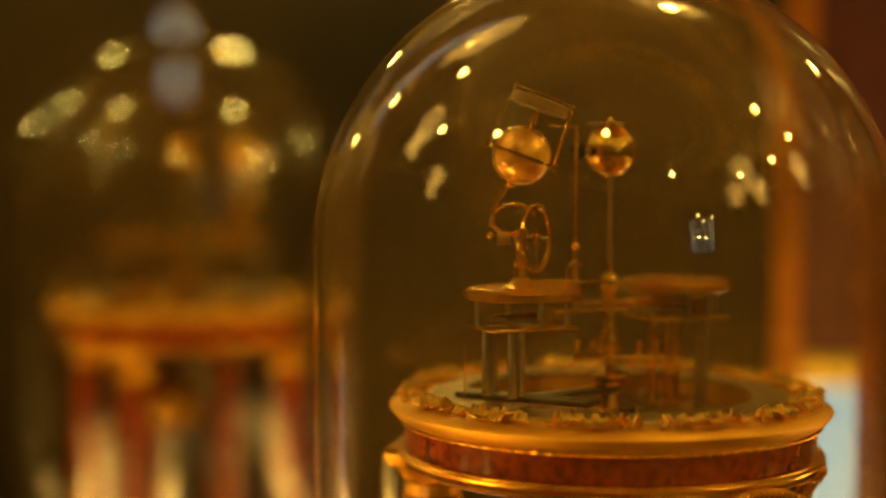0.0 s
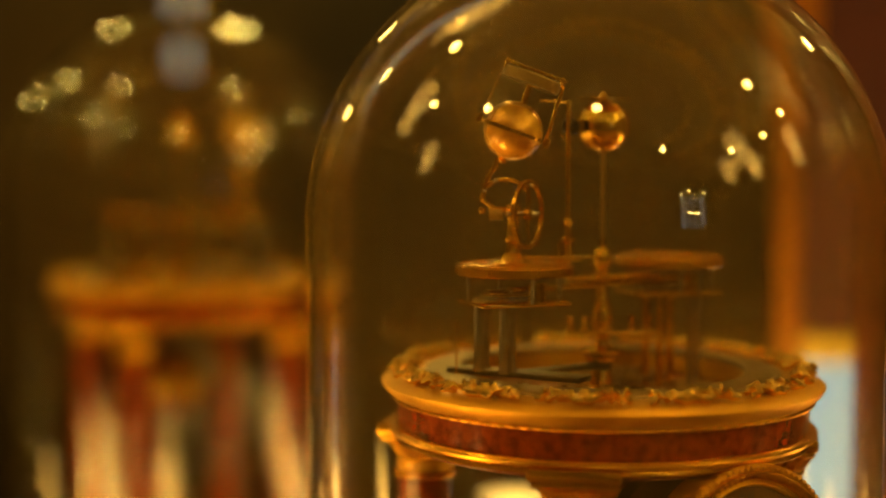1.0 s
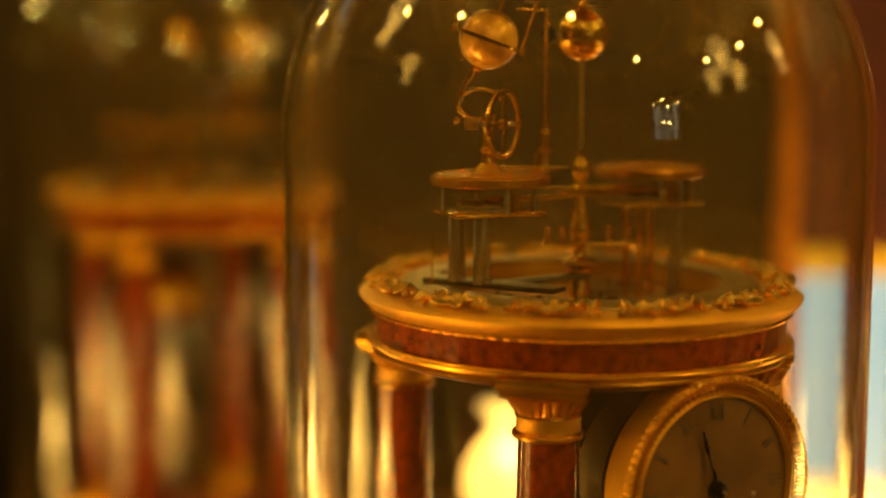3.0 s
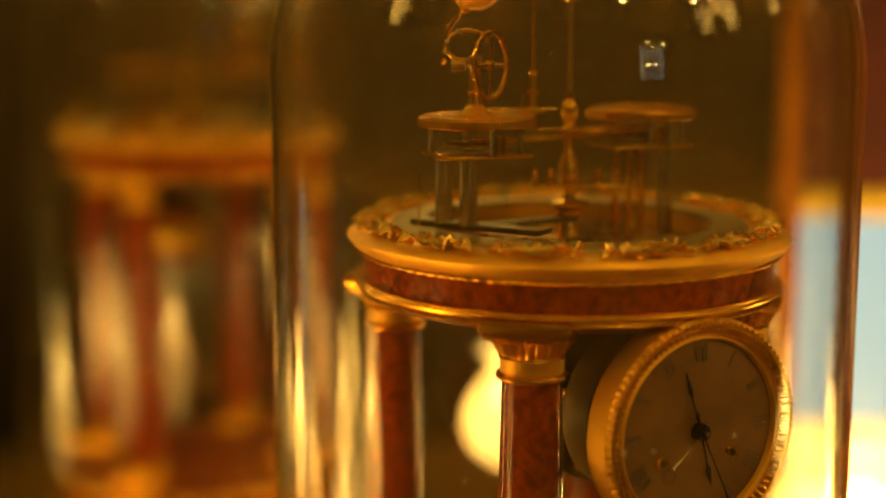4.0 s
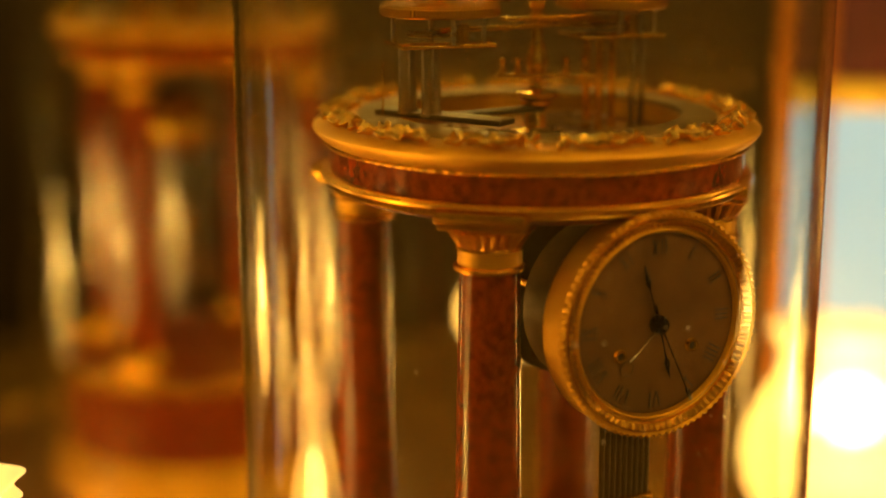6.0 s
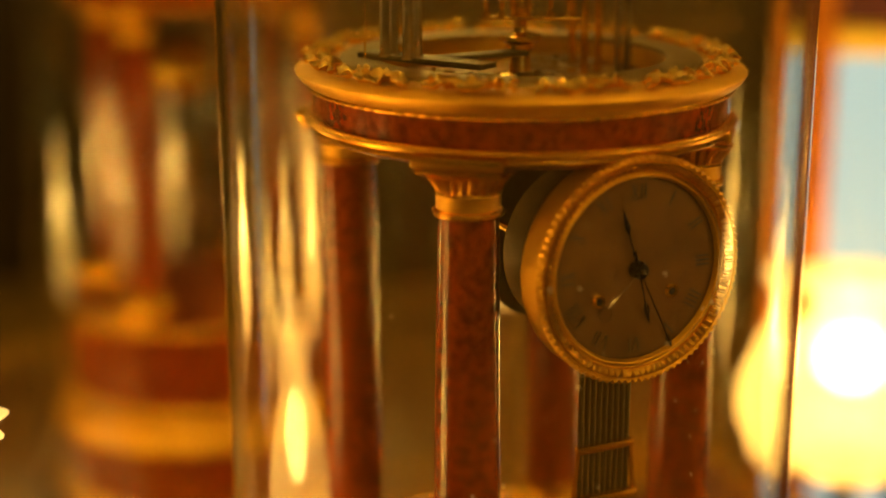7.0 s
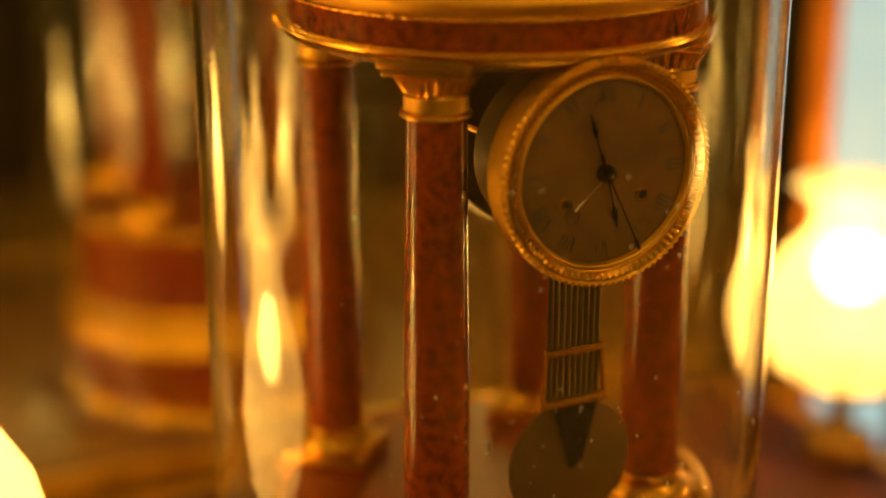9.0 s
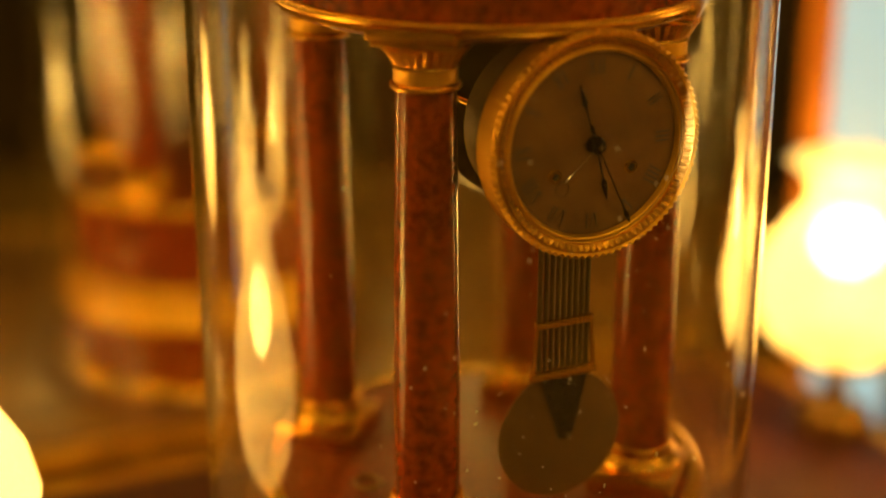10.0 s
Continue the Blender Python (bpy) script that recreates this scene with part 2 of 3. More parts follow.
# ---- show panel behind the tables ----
screen = thing("show_panel", pose(0.260, 0.712, -.75), "tall panel with gilt post, red cloth and self-bright pale blue field", "display panel")
LEFT, TOP = 0.015, 1.238
part("post", box(.034, .034, 2.7, pose(0, 0, 1.35), .010), POSTMAT, screen, "tall gilt wooden post")
part("post_bead", tube([(0, -.018, .02), (0, -.018, 2.68)], .007, 12), POSTMAT, screen)
# the field is no lamp; its brightness is put into the material
part("blue_field", box(0.086, .018, TOP - .032, pose(LEFT + 0.043, .004, (TOP - .032) / 2), .002), BRIGHTBLUE, screen, "pale blue field, its brightness put in as emission")
part("trim", box(0.086, .024, .03, pose(LEFT + 0.043, .002, TOP - .0165), .006), YELLOW, screen)
part("red_cloth", box(0.086, .018, 2.68 - TOP, pose(LEFT + 0.043, .004, TOP + (2.68 - TOP) / 2), .004), WALLRED, screen, "dark red cloth strip")
part("dark_field", box(.45, .018, 2.68, pose(LEFT + 0.086 + .226, .004, 1.34), .004), MAHOGANY, screen)


# ---- clock ----
def numeral(bm, text, angle, radius, h=.0084, w=.0008):
    """Roman strokes, laid along the dial's radius at the clockwise angle from the top."""
    widths = {"I": .0026, "V": .0062, "X": .0062}
    total = sum(widths[c] for c in text)
    at = -total / 2
    turn = Matrix.Rotation(-angle, 4, "Z") @ Matrix.Translation((0, radius, .0004))
    for c in text:
        mid = at + widths[c] / 2
        strokes = {"I": [(0, 0, w)], "V": [(-.0013, 14, w), (.0013, -14, w * .5)], "X": [(0, 24, w), (0, -24, w * .5)]}[c]
        for dx, lean, ww in strokes:
            bm = box(ww, h, .0003, turn @ Matrix.Translation((mid + dx, 0, 0)) @ Matrix.Rotation(radians(lean), 4, "Z"), 0, bm)
        for s in (-1, 1):
            bm = box(widths[c] * .6, .00025, .0003, turn @ Matrix.Translation((mid, s * h / 2, 0)), 0, bm)
        at += widths[c]
    return bm


def ball(r, n=20, seg=32, squash=1.0):
    return lathe([(r * math.sin(math.pi * k / n), -r * squash * math.cos(math.pi * k / n)) for k in range(n + 1)], seg)


def hand(tip, width, z, tail=.012, spade=.7):
    """A lance-shaped clock hand from the centre of the dial to its tip."""
    v = Vector((tip[0], tip[1], 0))
    n = v.length
    d = v / n
    s = Vector((-d.y, d.x, 0))
    pts = [(-tail, width * .5), (0, width * .55), (spade * n - .004, width * .4), (spade * n, width * 1.7), (spade * n + .004, width * 1.2), (n, .0001)]
    bm = bmesh.new()
    rows = []
    for a, w in pts:
        rows.append([bm.verts.new(d * a + s * (q * w / 1) + Vector((0, 0, z + h))) for q, h in ((-1, 0), (-.0, .0007), (1, 0), (0, -.0003))])
    for a, b in zip(rows, rows[1:]):
        for k in range(4):
            bm.faces.new((a[k], a[(k + 1) % 4], b[(k + 1) % 4], b[k]))
    bm.faces.new(rows[0][::-1])
    bm.faces.new(rows[-1])
    bmesh.ops.recalc_face_normals(bm, faces=bm.faces[:])
    return bm


def gear(r, teeth, thick, spokes=4, inner=.84):
    """A spoked brass wheel with teeth, flat in the xy plane."""
    bm = lathe([(r * inner, -thick / 2), (r, -thick / 2), (r, thick / 2), (r * inner, thick / 2), (r * inner, -thick / 2)], teeth * 4,
               wave=lambda a, i: 1.0 + (.035 if i in (1, 2) and int(round(a / (2 * math.pi) * teeth * 4)) % 4 < 2 else 0))
    for k in range(spokes):
        a = 2 * math.pi * k / spokes
        bm = box(r * .86, r * .09, thick * .9, Matrix.Rotation(a, 4, "Z") @ Matrix.Translation((r * .43, 0, 0)), 0, bm)
    return lathe([(0, -thick), (r * .16, -thick), (r * .16, thick), (0, thick)], 16, bm)


def ornament(kind):
    """A cast acanthus mount: curling stems, leaf lobes and buds, flat on its back, x along the rim and y outwards."""
    rng = random.Random(11 + kind)
    bm = None
    for s in (-1, 1):
        pts, rad = [], []
        for k in range(22):
            u = k / 21
            a = u * 5.2
            r = .0075 * (1 - u * .75)
            pts.append((s * (.003 + .011 * min(1, u * 1.6) + r * .6 * math.sin(a)), -.001 + r * .75 * math.cos(a) * (1 if kind else -1), .0022 + .0018 * math.sin(a * .9)))
            rad.append(.0015 * (1 - .45 * u))
        bm = join(bm, tube(pts, rad, 8))
        n = 7 if kind != 2 else 5
        for k in range(n):
            u = k / (n - 1)
            x = s * (.002 + .0195 * u)
            y = .0045 * math.sin(u * 7 + kind) + rng.uniform(-.0015, .0015)
            lobe = ball(.0034 * (1 - .35 * u) * rng.uniform(.85, 1.2), 8, 12)
            bmesh.ops.transform(lobe, matrix=pose(x, y, .0018, rng.uniform(-25, 25), rng.uniform(-25, 25), s * rng.uniform(10, 70)) @ Matrix.Diagonal((1.5, .62, .7, 1)), verts=lobe.verts[:])
            bm = join(bm, lobe)
        for k in range(5):
            u = k / 4
            base = Vector((s * (.004 + .014 * u), .001, .0022))
            tip = base + Vector((s * rng.uniform(.001, .005), rng.choice((-1, 1)) * rng.uniform(.004, .0075), rng.uniform(-.0005, .0022)))
            mid = (base + tip) / 2 + Vector((0, 0, .0022))
            bm = join(bm, tube([base, mid, tip], [.0013, .0017, .0004], 7, flat=.6))
    rose = lathe([(0, .0062), (.0022, .0058), (.003, .0042), (.0052, .0036), (.0056, .0012), (.0042, 0), (0, 0)], 28, wave=lambda a, i: 1 + (.18 * math.cos(7 * a) if i in (3, 4) else 0))
    bm = join(bm, rose)
    bmesh.ops.transform(bm, matrix=Matrix.Diagonal((1.12, 1.15, 1.35, 1)), verts=bm.verts[:])
    return bm


def make_clock(m, label):
    clock = thing("orrery_clock", m, label, "clock", "orrery clocks under glass")

    # platform with its veneered frieze
    plate = part("platform", lathe([(.0865, .5415), (.1245, .5398), (.1275, .5404), (.1300, .5418), (.1326, .5440), (.1345, .5464), (.1354, .5480), (.1355, .5487), (.1349, .5494), (.1330, .5505), (.1298, .5520), (.1262, .5532), (.109, .5535), (.0865, .5535), (.0865, .5415)], 128), GILT_MATT, clock)
    part("beaded_edge", lathe([(.1235, .5412), (.1280, .5410), (.1288, .5396), (.1280, .5382), (.1235, .5378)], 384, wave=lambda a, i: 1 + (.008 if i in (1, 2, 3) and int(round(a / (2 * math.pi) * 384)) % 4 < 2 else 0)), GILT, plate)
    part("frieze", lathe([(.1, .5395), (.1260, .5395), (.1260, .5225), (.1, .5225)], 128), BURL, clock)
    part("moulding", lathe([(.1, .5232), (.128, .5232), (.1300, .5222), (.1312, .5205), (.1308, .5188), (.1290, .5178), (.1278, .5176), (.1285, .5165), (.1285, .515), (.127, .5138), (.122, .513), (.1, .5125), (0, .5125)], 128), GILT, clock)
    part("soffit", lathe([(0, .5122), (.119, .5122), (.119, .5105), (.1, .5098), (0, .5098)], 96), MAHOGANY, clock)
    part("well_floor", lathe([(0, .5405), (.0872, .5405), (.0872, .539), (0, .539)], 64), MAHOGANY, clock)
    part("calendar_ring", lathe([(.0875, .545), (.0875, .5555), (.0882, .5562), (.1065, .5562), (.1085, .5552), (.1092, .5536), (.1, .553)], 160), RINGMAT, clock, "dull silvered calendar ring")
    kinds = [part("mount", ornament(k), MOUNT, clock, "cast gilt acanthus mount") for k in range(3)]
    for k in range(13):
        a = radians(-63.5 + 27.7 * k)
        mm = Matrix.Translation((.1212 * math.sin(a), -.1212 * math.cos(a), .5533)) @ Matrix.Rotation(a + math.pi, 4, "Z")
        if k < 3:
            kinds[k].matrix_basis = mm
        else:
            again(kinds[k % 3], mm)

    # base
    part("base_top", lathe([(0, .206), (.139, .206), (.139, .2), (0, .2)], 96), BASEWOOD, clock)
    part("base_rim", lathe([(.137, .2075)] + arc_z(.1405, .2015, .0065, 10) + [(.137, .195)], 128), GILT, clock)
    part("base_drum", lathe([(.1, .1955), (.1395, .1955), (.1395, .12), (.1, .12)], 96), BURL, clock)
    part("base_step", lathe([(.1, .1205), (.140, .1205), (.146, .115), (.147, .108), (.144, .103), (.150, .098), (.158, .088), (.159, .08), (.1, .079)], 128), GILT_MATT, clock)
    part("plinth_drum", lathe([(.1, .0795), (.154, .0795), (.154, .022), (.1, .022)], 96), BURL, clock)
    part("foot_moulding", lathe([(.1, .0225), (.156, .0225), (.162, .018), (.164, .012), (.160, .008), (.160, .0035), (0, .0035)], 128), GILT, clock)
    part("ring_pull", tube(circle(.0085, 32, 0, pose(-.068, -.052, .2075)), .0011, 8, closed=True), DARK, clock, "small dark ring pull")

    # columns
    first = None
    for k in range(4):
        a = radians(-90 - TURN + 90 * k)
        pitch = (.1115, .1050, .1100, .1115)[k]
        c = Matrix.Translation((pitch * math.cos(a), pitch * math.sin(a), 0)) @ Matrix.Rotation(a + radians(90), 4, "Z")
        if first is None:
            first = part("column", lathe([(0, .4845), (.0168, .4845), (.0170, .475), (.0176, .44), (.0185, .38), (.0191, .32), (.0193, .27), (.0193, .235), (0, .235)], 48), BURL, clock, "polished red-brown burl column", m=c)
            pieces = [
                part("neck_ring", lathe([(.0165, .4828)] + arc_z(.0182, .4852, .0022, 8)[::-1] + [(.0165, .4878)], 48), GILT, first),
                part("neck", lathe([(.0165, .4872), (.0180, .4876), (.0177, .4905), (.0180, .4955), (.0165, .4962)], 120, wave=lambda a, i: 1 + (.012 * math.cos(36 * a) if i in (2,) else 0)), GILT_MATT, first),
                part("capital", lathe([(.016, .4955), (.0190, .496), (.0185, .4975), (.0190, .5005), (.0210, .5042), (.0236, .5074), (.0232, .5084), (.016, .5088)], 192, wave=lambda a, i: 1 + (.09 * abs(math.sin(12 * a)) if i in (3, 4, 5) else 0)), GILT, first),
                part("abacus", box(.047, .047, .0034, pose(0, 0, .5102), .001), GILT, first),
                part("abacus_top", box(.0515, .0515, .0078, pose(0, 0, .5159), .0022), GILT, first),
                part("column_base", lathe([(.0185, .2372), (.0207, .2368), (.0217, .235), (.0212, .2335), (.0214, .2305), (.0235, .2285), (.0262, .2262), (.027, .2235), (.0258, .2212), (0, .2208)], 56), GILT, first),
                part("plinth", box(.056, .056, .0146, pose(0, 0, .2133), .0012), GILT, first),
            ]
        else:
            col = again(first, c)
            for p in pieces:
                again(p, Matrix.Identity(4), col)

    # clock movement with its dial
    D = pose(.0725, -.105, .4535, 90, 0, 33.5)
    rope = lambda n: (lambda a, i: 1 + (.015 * math.cos(n * a) if i in (4, 5) else 0))
    bezel = part("bezel", lathe([(.0515, .0005), (.0525, .003), (.0535, .0035), (.0555, .002), (.0628, .0062), (.0642, .0046), (.0645, .002), (.0632, .0015), (.0632, -.0165), (.0515, -.0175)], 360, wave=rope(90)), GILT_MATT, clock, "gilt bezel with a roped edge", m=D)
    part("milled_ring", lathe([(.0560, .0028), (.0566, .0048), (.0595, .0064), (.0608, .0062), (.0608, .004)], 440, wave=lambda a, i: 1 + (.016 * math.cos(90 * a) if i in (1, 2) else 0)), GILT, bezel)
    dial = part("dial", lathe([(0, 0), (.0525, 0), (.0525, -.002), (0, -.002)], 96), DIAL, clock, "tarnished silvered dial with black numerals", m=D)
    for k, text in enumerate("XII I II III IIII V VI VII VIII IX X XI".split()):
        part("numeral", numeral(None, text, radians(30 * k), .0438), INK, dial)
    ticks = None
    for k in range(60):
        ticks = box(.0003, .0014, .0002, Matrix.Rotation(radians(6 * k), 4, "Z") @ Matrix.Translation((0, .0503, .0002)), 0, ticks)
    part("minute_marks", ticks, INK, dial)
    part("hand", hand((-.0108, .0345), .0011, .0022), BLUED, dial)
    part("hand", hand((.0078, -.0318), .0012, .0032), BLUED, dial)
    part("hand", hand((.0225, -.0470), .0009, .0042, spade=.88), BLUED, dial)
    part("silver_hand", hand((-.0190, -.0172), .0006, .0050, .004, .9), STEEL, dial, "thin bright steel hand")
    part("hub", lathe([(0, .0085), (.0014, .0082), (.0019, .0065), (.0044, .006), (.0052, .0035), (.0052, .0005), (0, .0005)], 28), BLUED, dial)
    part("hub_pin", lathe([(0, .0098), (.0012, .0092), (.0015, .008), (0, .008)], 16), STEEL, dial)
    for s in (-1, 1):
        part("winding_hole", lathe([(.0019, .0004), (.0023, .0018), (.0034, .0018), (.0042, .0002)], 28, m=Matrix.Translation((s * .0238, -.0155, 0))), BRASS, dial)
        part("winding_square", lathe([(0, .0006), (.0021, .0006), (.0021, .0001), (0, .0001)], 12, m=Matrix.Translation((s * .0238, -.0155, 0))), INK, dial)
    part("seal_stamp", tube(circle(.0042, 24, .0003, pose(-.0190, -.0235, 0)), .00025, 5, closed=True), INK, dial)
    for z in (-.032, -.086):
        part("movement_plate", lathe([(0, z), (.052, z), (.0525, z - .001), (.052, z - .0025), (0, z - .0025)], 64), RODMAT, clock, m=D)
    for k in range(5):
        a = radians(20 + 72 * k)
        part("movement_pillar", rod((.045 * math.cos(a), .045 * math.sin(a), -.086), (.045 * math.cos(a), .045 * math.sin(a), -.022), .0030), BRASS, clock, m=D)
    part("barrel", lathe([(0, -.035), (.018, -.035), (.018, -.066), (0, -.066)], 40, m=Matrix.Translation((-.016, -.012, 0))), BRASS, clock, m=D)
    part("wheel", gear(.020, 48, .0015), BRASS, clock, m=D @ pose(.012, .012, -.05))
    part("case_band", lathe([(.0490, -.0345), (.0500, -.0345), (.0500, -.060), (.0490, -.060), (.0490, -.0345)], 64), RODMAT, clock, m=D)
    part("bell", lathe([(0, -.128), (.012, -.127), (.024, -.120), (.032, -.108), (.0345, -.097), (.033, -.097), (.0235, -.118), (.011, -.125), (0, -.126)], 48, m=Matrix.Translation((0, -.014, 0))), BRASS, clock, m=D)
    part("bell_stud", rod((0, -.014, -.127), (0, -.014, -.088), .0025), BRASS, clock, m=D)
    part("hanger", box(.02, .008, .030, pose(.0725 - .552 * .045, -.105 + .834 * .045, .4985, 0, 0, 33.5), .001), DARK, clock)

    # gridiron pendulum
    P = pose(.0574, -.0867, 0, 90, 0, 33.5)
    pend = part("pendulum", lathe([(0, .0035), (.012, .0032), (.030, .0015), (.0405, -.0005), (.0405, -.002), (.030, -.004), (0, -.006)], 72, m=Matrix.Translation((0, .268, 0))), BOBMAT, clock, "dull brass pendulum bob", m=P)
    for k in range(9):
        x = -.0156 + .0039 * k
        part("pendulum_rod", rod((x, .312, 0), (x, .425, 0), .0016, 8), RODMAT, pend)
    part("crossbar", box(.038, .0045, .005, pose(0, .341, .001), .0008), GILT, pend)
    part("crossbar", box(.044, .005, .006, pose(0, .309, .001), .0008), GILT, pend)
    part("crossbar", box(.034, .0045, .005, pose(0, .424, .001), .0008), GILT, pend)
    for s in (-1, 1):
        part("side_rod", rod((s * .0205, .309, .001), (s * .0175, .343, .001), .0013, 8), GILT, pend)
    wedge = bmesh.new()
    top = [wedge.verts.new(p) for p in ((-.0145, .306, .004), (.0145, .306, .004), (.004, .268, .0062), (-.004, .268, .0062))]
    low = [wedge.verts.new((v.co.x, v.co.y, .001)) for v in top]
    wedge.faces.new(top), wedge.faces.new(low[::-1])
    for k in range(4):
        wedge.faces.new((top[k], low[k], low[(k + 1) % 4], top[(k + 1) % 4]))
    bmesh.ops.recalc_face_normals(wedge, faces=wedge.faces[:])
    part("wedge", wedge, BLUED, pend, "dark steel wedge plate")
    part("rating_nut", lathe([(0, -.003), (.0022, -.003), (.0022, .003), (0, .003)], 14, m=pose(0, .272, .0075)), STEEL, pend)
    part("suspension", box(.006, .002, .075, pose(.0574, -.0867, .4615, 0, 0, 33.5), .0005), STEEL, clock)

    make_orrery(clock)
    return clock


def make_orrery(clock):
    X1, Y1 = -.0545, -.037
    X2, Y2 = .0445, .033
    # centre
    part("centre_column", lathe([(0, .5408), (.016, .5408), (.016, .5435), (.007, .545), (.0055, .556), (.009, .5595), (.009, .562), (.013, .5645), (.013, .567), (.0045, .569), (.0035, .573), (.0055, .579), (.0068, .586), (.005, .594), (.003, .599), (.0035, .602), (.0025, .606), (.004, .61), (.0052, .6135), (.0028, .6155), (.0044, .6172), (.0056, .6205), (.0058, .6235), (.0050, .6268), (.0032, .6290), (.0020, .6300), (.0020, .634), (0, .634)], 40), BRASS, clock, "turned brass centre column")
    part("sun_rod", rod((0, 0, .633), (0, 0, .692), .0014), RINGMAT, clock)
    sun = part("sun_ball", ball(.0157, 24, 48), BRASS, clock, "polished brass sun ball", m=pose(0, 0, .7035))
    part("sun_disc", lathe([(0, .0003), (.0165, .0003), (.0165, -.0006), (0, -.0006)], 48, m=pose(0, 0, .0168)), BRASS, sun)
    part("sun_pin", lathe([(0, .0215), (.0012, .021), (.0018, .019), (.0035, .0175), (.004, .0155), (0, .0155)], 20), BRASS, sun)
    # main arm, with its bridges
    d = Vector((X2 - X1, Y2 - Y1, 0)).normalized()
    ang = math.degrees(math.atan2(d.y, d.x))
    part("arm", box(.126, .010, .0026, pose((X1 + X2) / 2, (Y1 + Y2) / 2, .6070, 0, 0, ang), .0006), BRASS, clock)
    part("upper_arm", box(.06, .012, .0018, pose(.004, .002, .6120, 0, 0, ang), .0005), BRASS, clock)
    part("arm_wheel", gear(.018, 54, .0016, 5), BRASS, clock, m=pose(.012, .004, .6098))
    part("arm_wheel", gear(.013, 40, .0016, 5), BRASS, clock, m=pose(.038, .026, .6098))
    part("lower_arm", box(.060, .008, .0022, pose(.006, -.006, .5780, 0, 0, 8), .0005), BRASS, clock)
    for x, y in ((-.020, -.010), (-.011, -.008), (.018, -.0045), (.029, -.003)):
        part("stub", lathe([(0, .5785), (.0026, .5785), (.0026, .5805), (.0014, .5815), (.0014, .586), (.002, .588), (0, .589)], 14, m=Matrix.Translation((x, y, 0))), BRASS, clock)
    # discs
    for x, y, r, tag in ((X1, Y1, .0349, "engraved gilt disc under the globe"), (X2, Y2, .0345, "engraved gilt disc")):
        disc = part("disc", lathe([(0, .6218), (r - .001, .6218), (r, .6210), (r, .6166), (r - .001, .6158), (0, .6158)], 288, wave=lambda a, i: 1 + (.006 if i in (2, 3) and int(round(a / (2 * math.pi) * 288)) % 3 == 0 else 0)), GILT, clock, tag, m=pose(x, y, 0))
        part("disc_ring", lathe([(r * .93, .6218), (r * .93, .6224), (r * .96, .6226), (r * .98, .6222), (r * .98, .6216)], 72), GILT, disc)
        part("inner_ring", lathe([(r * .55, .6218), (r * .55, .6223), (r * .6, .6223), (r * .6, .6218)], 60), GILT, disc)
        if x < 0:
            pts = [(-.0265, -.006), (.0105, -.026), (.026, -.008), (-.008, .022)]
        else:
            pts = [(.017, -.02), (.026, -.004), (-.012, .02), (.005, -.025)]
        for px, py in pts:
            part("disc_pillar", rod((px, py, .6008), (px, py, .6165), .0017), STEEL, disc)
        part("disc_plate", box(.056, .040, .0022, pose(0, -.003, .5998, 0, 0, ang - 12), .0006), BRASS, disc)
        part("disc_wheel", gear(.014, 44, .0015, 5), DARK, disc, m=pose(-.004, -.008, .6055))
        part("disc_pinion", lathe([(0, .601), (.005, .601), (.005, .612), (0, .612)], 16, m=Matrix.Translation((.013, -.013, 0))), BRASS, disc)
    # tall steel pillars carrying the globe's side
    for px, py in ((-.0755, -.0435), (-.0715, -.034), (-.0605, -.0555), (-.0560, -.0460)):
        part("pillar", lathe([(0, .5592), (.0036, .5592), (.0036, .561), (.0029, .5616), (.0029, .5975), (.0036, .5982), (.0036, .599), (0, .599)], 20, m=Matrix.Translation((px, py, 0))), STEEL, clock, "round steel pillar")
    part("carriage", box(.088, .017, .0034, pose(-.052, -.042, .5576, 0, 0, -28), .0008), RODMAT, clock)
    part("carriage_arm", box(.075, .012, .003, pose(-.028, -.024, .5574, 0, 0, ang), .0008), RODMAT, clock)
    for px, py in ((.030, .028), (.038, .020), (.046, .034), (.058, .026), (.064, .038)):
        part("pillar", rod((px, py, .541), (px, py, .599), .0024), STEEL if px > .05 else BRASS, clock)
    part("pointer_wire", rod((-.0885, -.036, .5555), (-.0885, -.036, .588), .0005, 8), BRASS, clock, "thin bright wire pointer")
    # the works in the well
    for gx, gy, r, z in ((-.025, -.048, .02, .5475), (-.05, -.02, .016, .5455), (.012, -.03, .014, .5468), (.02, .04, .024, .5455)):
        part("well_wheel", gear(r, 52, .0016, 5), DARK, clock, m=pose(gx, gy, z))
        part("well_arbor", rod((gx, gy, .5404), (gx, gy, z + .004), .0016, 10), STEEL, clock)
    # moon rod
    part("moon_foot", lathe([(0, .6225), (.0075, .6225), (.0075, .6242), (.003, .625), (.0025, .633), (.0045, .6342), (.0045, .6362), (.0022, .6372), (.002, .644), (.0034, .6455), (.0024, .648), (0, .648)], 24, m=Matrix.Translation((-.022, -.017, 0))), BRASS, clock)
    part("moon_rod", rod((-.022, -.017, .647), (-.022, -.017, .719), .0014), BRASS, clock)
    part("moon_ball", ball(.0056, 16, 28), BLUED, clock, "small blued steel moon ball", m=pose(-.0205, -.012, .7035))
    part("moon_bracket", rod((-.022, -.017, .7175), (-.0395, -.027, .7185), .0006, 8), BRASS, clock)
    part("moon_bar", box(.045, .006, .0018, pose(-.030, -.020, .6252, 0, 0, 8), .0004), BRASS, clock)
    part("moon_stub", rod((-.0275, -.019, .6225), (-.0275, -.019, .634), .001, 8), BRASS, clock)
